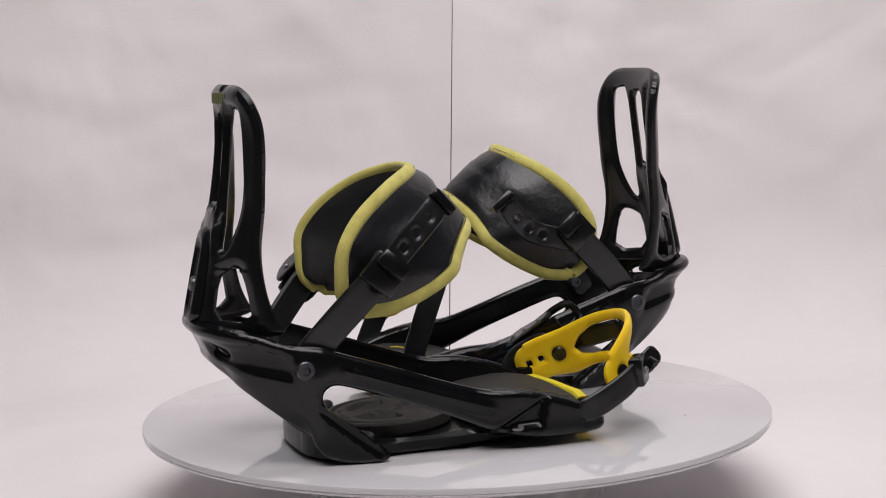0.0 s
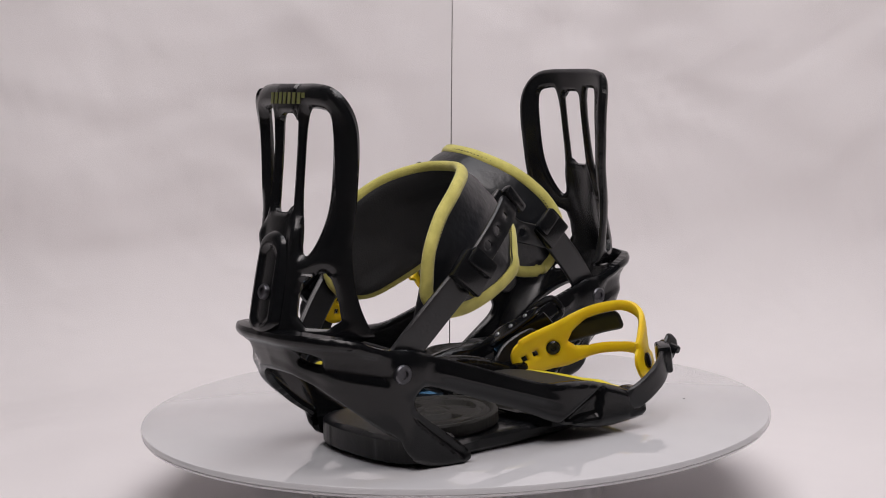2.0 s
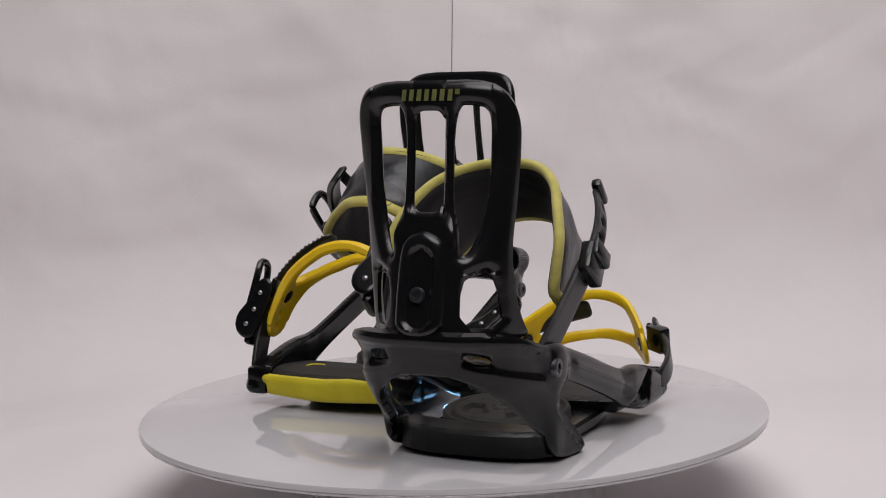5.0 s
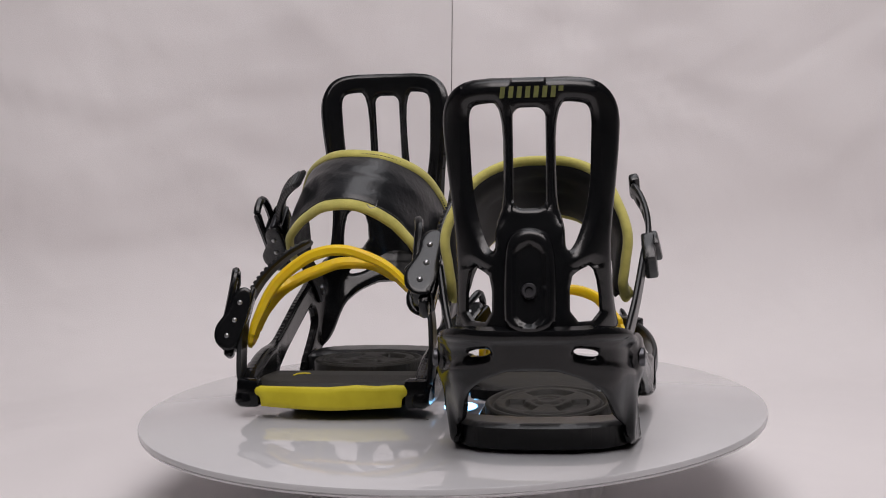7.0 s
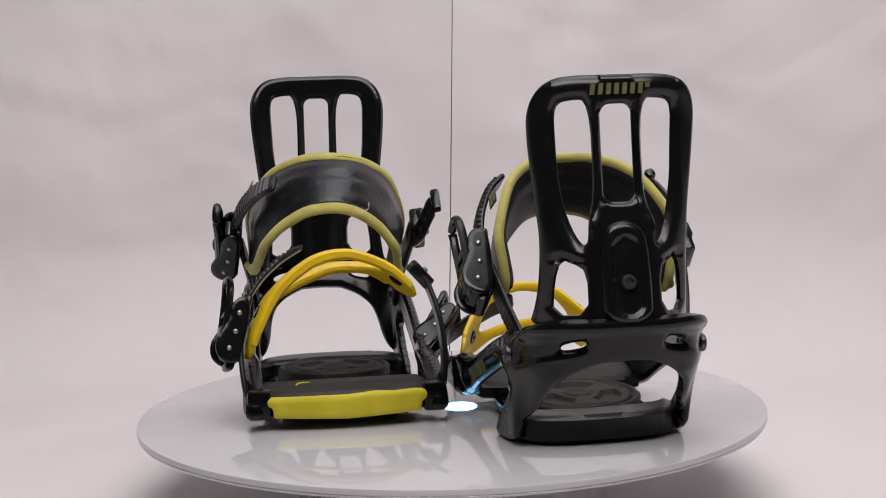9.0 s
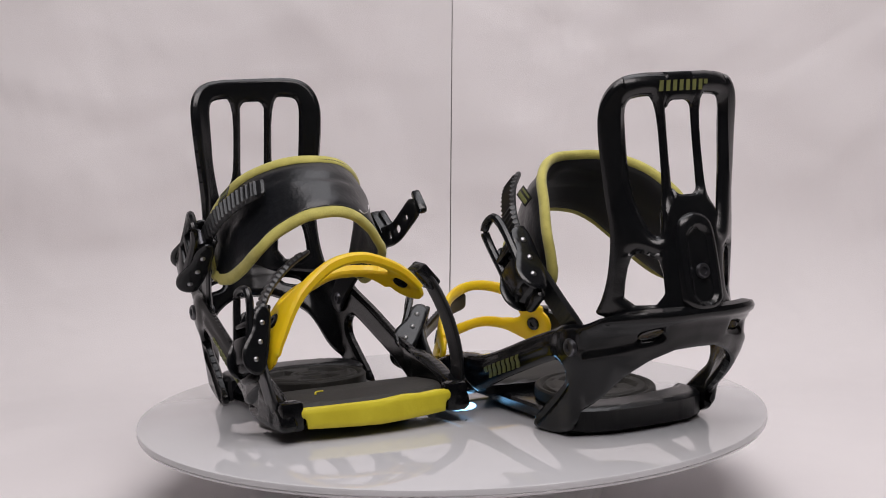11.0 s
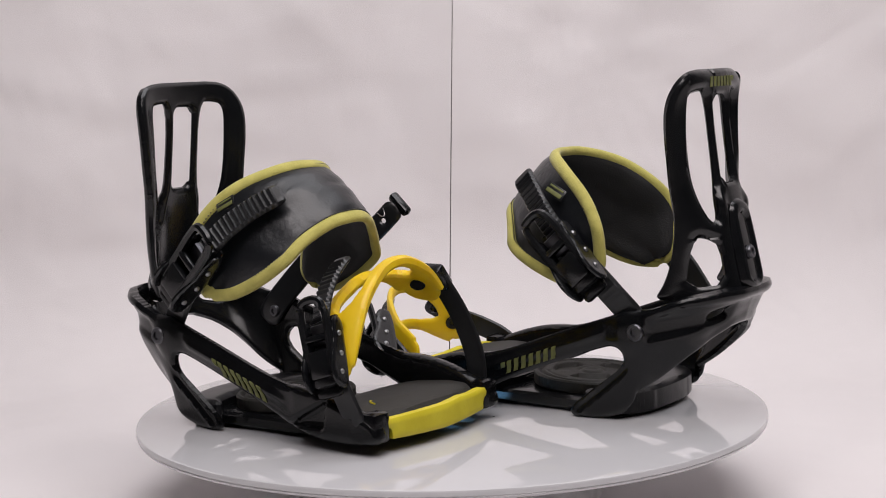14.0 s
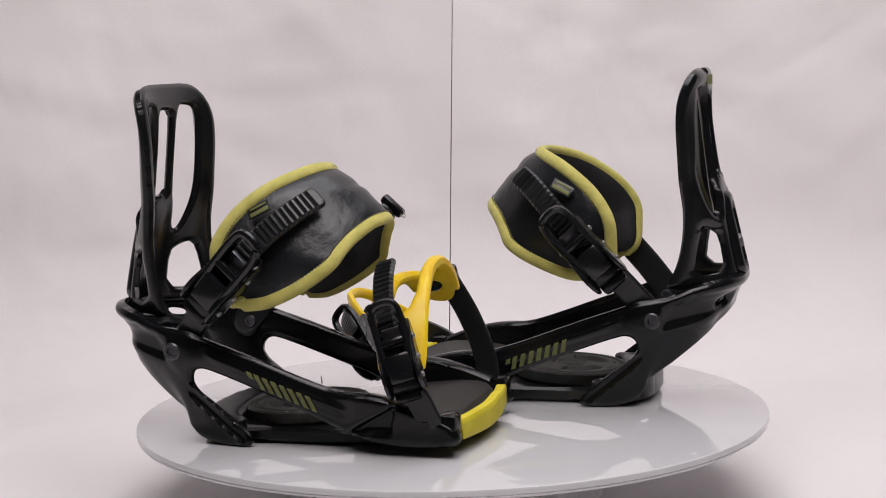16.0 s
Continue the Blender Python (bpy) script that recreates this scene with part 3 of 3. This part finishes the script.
    # bolts
    for s in (-1, 1):
        part("bolt", screw(mm(s * 67.2, 0, 66), (s, 0, 0), 0.0062), DARKSTEEL, root, "blackened socket bolt", mir)
        part("bolt", screw(mm(s * 54, 5, 67), (-s, 0, 0), 0.0046), DARKSTEEL, root, "blackened socket bolt", mir)
    # highback
    hb = part("highback", highback_geo(), GLOSS, root, "glossy black highback with slotted openings", mir)
    spine = [(-15, 91), (15, 91), (16, 110), (15.5, 140), (13, 152), (0, 157), (-13, 152), (-15.5, 140), (-16, 110)]

    def dent(x, z, d):
        q = math.hypot(x / 0.0085, max(0, abs(z - 0.121) - 0.016) / 0.0085)
        return -0.003 if q < 0.9 else (-0.003 * (1.15 - q) / 0.25 if q < 1.15 else 0)
    back = lambda x, z: highback_place(x, z) + Vector((0, -0.0025, 0))
    cover = part("adjuster_cover", sheet(sd_poly(rounded([mm(*p) for p in spine], 2)), mm(-18, 18, 88, 160), 0.0014, back, 0.010, 0.005, dent, 0.25), GLOSS, hb, "black forward lean adjuster", mir)
    part("adjuster_screw", screw(mm(0, -58, 118), (0, -1, 0.3), 0.005), DARKSTEEL, cover, "dark adjuster screw", mir)
    def on_back(x, y):
        z = 0.2385 + y
        p = highback_place(x * mir, z)
        a, b = highback_place(x * mir + 0.001, z) - p, highback_place(x * mir, z + 0.001) - p
        n = a.cross(b).normalized()
        return p + n * 0.0044, n

    def on_rail(x, y):
        sx = 0.180 + x * 0.94 * mir - y * 0.33
        z = 0.0405 - (sx - 0.180) * 0.36 + y * 0.96
        p = rim(-sx, z)
        a, b = rim(-sx + 0.001, z) - p, rim(-sx, z + 0.001) - p
        n = a.cross(b).normalized()
        return p + n * (0.0042 + max(0.0, chassis_relief(sx, z, -0.01))), n
    marks(hb, mir, on_back, 0.036, 0.0072)
    marks(root, mir, on_rail, 0.046, 0.0095)
    # ankle strap
    pad = ankle_pad(root, mir, toe["pad"])
    part("strap_arm", band([mm(*p) for p in ((56, -6, 58), (57, 6, 74), (62, 22, 93), (66, 40, 112), (69, 56, 128))], ((0, 0.75, -0.66), (0, 0.75, -0.66)), 0.021, 0.0042, ((0.88, 0.003, 0.0035),)), STRAP, root,
         "broad black strap arm", mir)
    part("strap_tail", band([mm(*p) for p in toe["tail"]], ((0, 0.70, -0.7), (0.1, 0.6, -0.78)), 0.017, 0.004, ((0.45, 0.003, 0.003), (0.62, 0.003, 0.003), (0.8, 0.002, 0.002))), STRAP, root,
         "black strap tail with punched holes", mir)
    part("tail_tab", block(0.020, 0.007, 0.007, 0.002, facing(Vector(mm(*toe["tail"][-1])) + Vector((0.0015, 0.0015, 0.001)), (1, 0.2, 0.2), Vector(toe["tail"][-1]) - Vector(toe["tail"][-2]))), GLOSS, root, "", mir)
    lock = part("strap_lock", joined(block(0.025, 0.022, 0.009, 0.002, facing(mm(72, 52, 125), (1, 0, 0.1), (0, 0.66, 0.75))),
                                     block(0.021, 0.012, 0.006, 0.002, facing(mm(76, 58, 131), (1, 0, 0.2), (0, 0.66, 0.75)))), GLOSS, root, "black strap length lock", mir)
    part("strap_arm", band([mm(*p) for p in ((-56, -6, 58), (-57, 6, 74), (-62, 20, 91), (-66, 34, 107), (-69, 46, 119))], ((0, 0.75, -0.66), (0, 0.75, -0.66)), 0.019, 0.0042, (), 0.0003, 0.35, 1.0), STRAP, root,
         "black strap arm with fine ribs", mir)
    part("ladder", band([mm(*p) for p in toe["band"]], ((0, 0.75, -0.66), (-0.1, 0.78, -0.6)), 0.017, 0.004, (), 0.0016, 0.2, 0.93, 1.0, 0.25), STRAP, root,
         "black ribbed ladder strap", mir)
    ratchet(root, mir, mm(-69, 46, 117), (-1, 0, 0.12), (0, 0.68, 0.73), k=1.08)
    tag = Vector(mm(-60, 66, 163))
    tm = facing(tag, (-0.93, -0.1, 0.45), (0.0, 0.76, 0.62)) @ pose(0, 0, 0, 0, 0, 8)
    woven = part("woven_tag", block(0.0085, 0.0165, 0.0008, 0.0002, tm), STRAP, pad, "small black woven tag", mir)
    part("woven_bar", block(0.0030, 0.0140, 0.0004, 0.0001, tm @ pose(-0.0016, 0, 0.0006)), PRINT, woven, "olive woven bar", mir)
    part("woven_bar", block(0.0014, 0.0125, 0.0004, 0.0001, tm @ pose(0.0024, 0, 0.0006)), PRINT, woven, "olive woven bar", mir)
    if mir < 0:
        th = spline([mm(*p) for p in ((18, 139.5, 152), (21, 141, 149.5), (25, 140.5, 150.5), (26, 138.5, 155))])
        part("thread", tube(th, 14, 0.0004, 6), STEEL, pad, "loose pale thread", mir)
    # toe strap
    g, L = even(spline([mm(*p) for p in toe["path"]]))
    ks = np.linspace(0, 1, len(toe["side"]))

    def toe_place(u, v):
        k = min(max(u / L, 0), 1)
        s = Vector([float(np.interp(k, ks, [q[i] for q in toe["side"]])) for i in range(3)]).normalized()
        out = s.cross(g(u + 0.002) - g(u - 0.002)).normalized()
        return g(u) + s * v + out * (toe["bow"] * (1 - (v / 0.019) ** 2))
    kk = (0, 0.1, 0.3, 0.5, 0.7, 0.9, 1)

    def toe_sdf(u, v):
        k = u / L
        h = np.interp(k, kk, np.array(toe["half"]) * MM)
        e = np.maximum(np.maximum(-u, u - L), -1)
        round_end = np.hypot(np.maximum(0.012 - np.minimum(u, L - u), 0), v * 0.012 / 0.0135) - 0.012
        d = np.maximum(np.abs(v) - h, np.where(np.minimum(u, L - u) < 0.012, round_end, -1))
        a, b = 0.046, L - 0.028
        q = (u - a) / (b - a)
        hole_h = np.interp(q, (0, 0.06, 0.18, 0.5, 0.82, 0.94, 1), np.array((0.0, 6.5, 10.5, 12, 10, 5.5, 0)) * MM)
        hole = np.where((q > 0) & (q < 1), np.abs(v) - hole_h, 0.01)
        d = np.maximum(d, -hole)
        for c in (0.034, L - 0.016):
            d = np.maximum(d, -(np.hypot(u - c, v) - 0.0050))
        for c in (0.010, 0.0195):
            d = np.maximum(d, -np.maximum(np.abs(u - c) - 0.0022, np.abs(v) - 0.0026))
        return d
    cap = part("toe_strap", sheet(toe_sdf, (-0.001, L + 0.001, -0.028, 0.028), 0.0017, toe_place, lambda u, v: 0.0042 + toe["thick"] * math.sin(math.pi * min(1, max(0, u / L))), 0.0026, None, 0.5), YELLOW, root, "open yellow rubber toe strap", mir)
    part("toe_arm", band([mm(*p) for p in toe["outer"]], toe["outer_side"], 0.017, 0.004), STRAP, root, "black toe strap arm", mir)
    part("toe_arm", band([mm(*p) for p in toe["inner"]], toe["inner_side"], 0.017, 0.004), STRAP, root, "black toe strap arm", mir)
    part("toe_ladder", band([mm(*p) for p in toe["ladder"]], toe["ladder_side"], 0.015, 0.0036, (), 0.0014, 0.1, 0.93, 1.0, 0.3), STRAP, root, "black ribbed toe ladder", mir)
    ratchet(root, mir, mm(*toe["buckle"][0]), toe["buckle"][1], toe["buckle"][2], "toe_ratchet", 0.98)
    part("toe_clip", joined(block(0.019, 0.020, 0.010, 0.002, facing(mm(*toe["clip"][0]), toe["clip"][1], toe["clip"][2]))), GLOSS, root, "black toe strap clip", mir)
    part("clip_rivet", lathe([(0.0024, 0), (0.0024, 0.0008), (0.0014, 0.0016), (0.0003, 0.0018)], facing(Vector(mm(*toe["clip"][0])) + Vector(toe["clip"][1]).normalized() * 0.005, toe["clip"][1]), 12), STEEL, root, "", mir)
    if "tab" in toe:
        part("tail_tab", joined(block(0.018, 0.005, 0.006, 0.002, facing(mm(*toe["tab"][1]), (0.2, 0.3, 1), (0, 1, 0.4))),
                                band([mm(*p) for p in toe["tab"]], ((-0.3, -0.2, 0.9), (-0.3, -0.2, 0.9)), 0.014, 0.0035)), GLOSS, root, "", mir)
    for c in (0.034, L - 0.016):
        n1 = (toe_place(c + 0.003, 0) - toe_place(c - 0.003, 0)).cross(toe_place(c, 0.003) - toe_place(c, -0.003)).normalized()
        part("plug", lathe([(0.0030, -0.0032), (0.0056, -0.0028), (0.0056, 0.0024), (0.0044, 0.0034), (0.0022, 0.0034), (0.0018, 0.0022), (0.0003, 0.0022)], facing(toe_place(c, 0), n1), 16), GLOSS, cap, "black rubber plug", mir)
    return root


TOE_UP = dict(
    pad=pose(-0.0005, 0.0007, -0.0028, 3.2, 4.2, 0.8),
    band=[(-70, 40, 112), (-72, 55, 129), (-67, 72, 147), (-56, 89, 161), (-41, 103, 171)],
    thick=0.0044, bow=-0.004,
    tail=[(67, 44, 116), (70, 66, 121), (71, 86, 127), (74, 99, 138), (78, 111, 151)],
    path=[(-66, 166, 46), (-61, 165, 66), (-45, 161, 92), (-18, 157, 109), (4, 156, 113), (27, 156, 107), (43, 156, 95), (50, 157, 84)],
    side=[(0.1, 0.98, 0.0), (0.1, 0.97, 0.1), (0.05, 0.93, 0.3), (0, 0.88, 0.45), (0.1, 0.88, 0.42), (0.4, 0.88, 0.15), (0.5, 0.86, -0.1)], half=(14, 16, 18.5, 19.5, 19, 17.5, 16),
    outer=[(-71, 188, 20), (-73, 181, 36), (-74, 173, 52), (-73, 168, 66)], outer_side=((0, 1, 0.2), (0, 1, 0.3)),
    inner=[(71, 186, 22), (73, 182, 45), (71, 172, 72), (64, 161, 96), (55, 157, 108)], inner_side=((0, 1, 0.2), (0, 1, 0.2)),
    ladder=[(-74.5, 168, 58), (-72, 161, 78), (-61, 153, 98), (-44, 147, 114), (-25, 143, 125)], ladder_side=((0, 1, 0.3), (-0.1, 0.95, 0.2)),
    buckle=((-71, 167, 68), (-0.95, 0.1, 0.3), (0.3, -0.33, 0.9)),
    clip=((60, 158, 102), (0.75, 0, 0.65), (-0.6, 0, 0.7)))
TOE_DOWN = dict(
    pad=pose(-0.0023, -0.0040, 0.0013, -2.5, 0, -0.8),
    band=[(-70, 40, 112), (-71, 55, 129), (-68, 72, 147), (-59, 88, 163), (-46, 102, 173)],
    thick=0.0012, bow=0.0,
    tail=[(67, 44, 117), (71, 57, 131), (71, 70, 145), (67, 83, 157), (60, 95, 167)],
    path=[(-61, 192, 28), (-54, 211, 36), (-44, 227, 42), (-25, 242, 53), (2, 250, 58), (26, 246, 54), (43, 231, 42), (52, 216, 34)],
    side=[(0, -0.5, 0.85), (0, -0.45, 0.9), (0, -0.15, 1), (0, 0.1, 1), (0, -0.1, 1), (0, -0.35, 0.9), (0, -0.5, 0.85)], half=(14, 16, 18.5, 19.5, 19, 17.5, 16),
    outer=[(-73, 188, 22), (-74, 198, 34), (-70, 210, 42), (-62, 220, 47)], outer_side=((0, 0.7, -0.7), (0, 0.3, -0.95)),
    inner=[(71, 186, 20), (73, 202, 28), (68, 220, 36), (58, 234, 42), (46, 242, 46)], inner_side=((0, 0.5, -0.86), (0, 0.2, -0.97)),
    ladder=[(-70, 212, 40), (-58, 226, 44), (-42, 238, 50), (-24, 248, 57), (-6, 253, 62)], ladder_side=((0, 0.5, -0.85), (0, 0.3, -0.95)),
    buckle=((-69, 212, 44), (-0.8, 0.55, 0.3), (0.5, 0.6, 0.6)),
    clip=((54, 238, 43), (0.6, 0.8, 0.1), (0.1, 0, 1)), tab=[(54, 240, 44), (50, 248, 49), (46, 256, 54)])

TURNTABLE = turntable()
FIRST = binding(1, TOE_DOWN, "black snowboard binding with olive-edged ankle strap and lowered yellow toe strap")
SECOND = binding(-1, TOE_UP, "black snowboard binding with olive-edged ankle strap and raised yellow toe strap")


def motions():
    times = [i * 0.5 for i in range(33)]
    rot = lambda t: Matrix.Rotation(turn(t), 4, "Z")
    walk(TURNTABLE, [(t, Matrix.Translation((0, 0, TOP)) @ rot(t)) for t in times])
    walk(FIRST, [(t, rot(t) @ pose(0.0787, -0.1456, TOP, 0, 0, 1.29)) for t in times])
    walk(SECOND, [(t, rot(t) @ pose(-0.0820, 0.1566, TOP, 0, 0, 179.21)) for t in times])


motions()
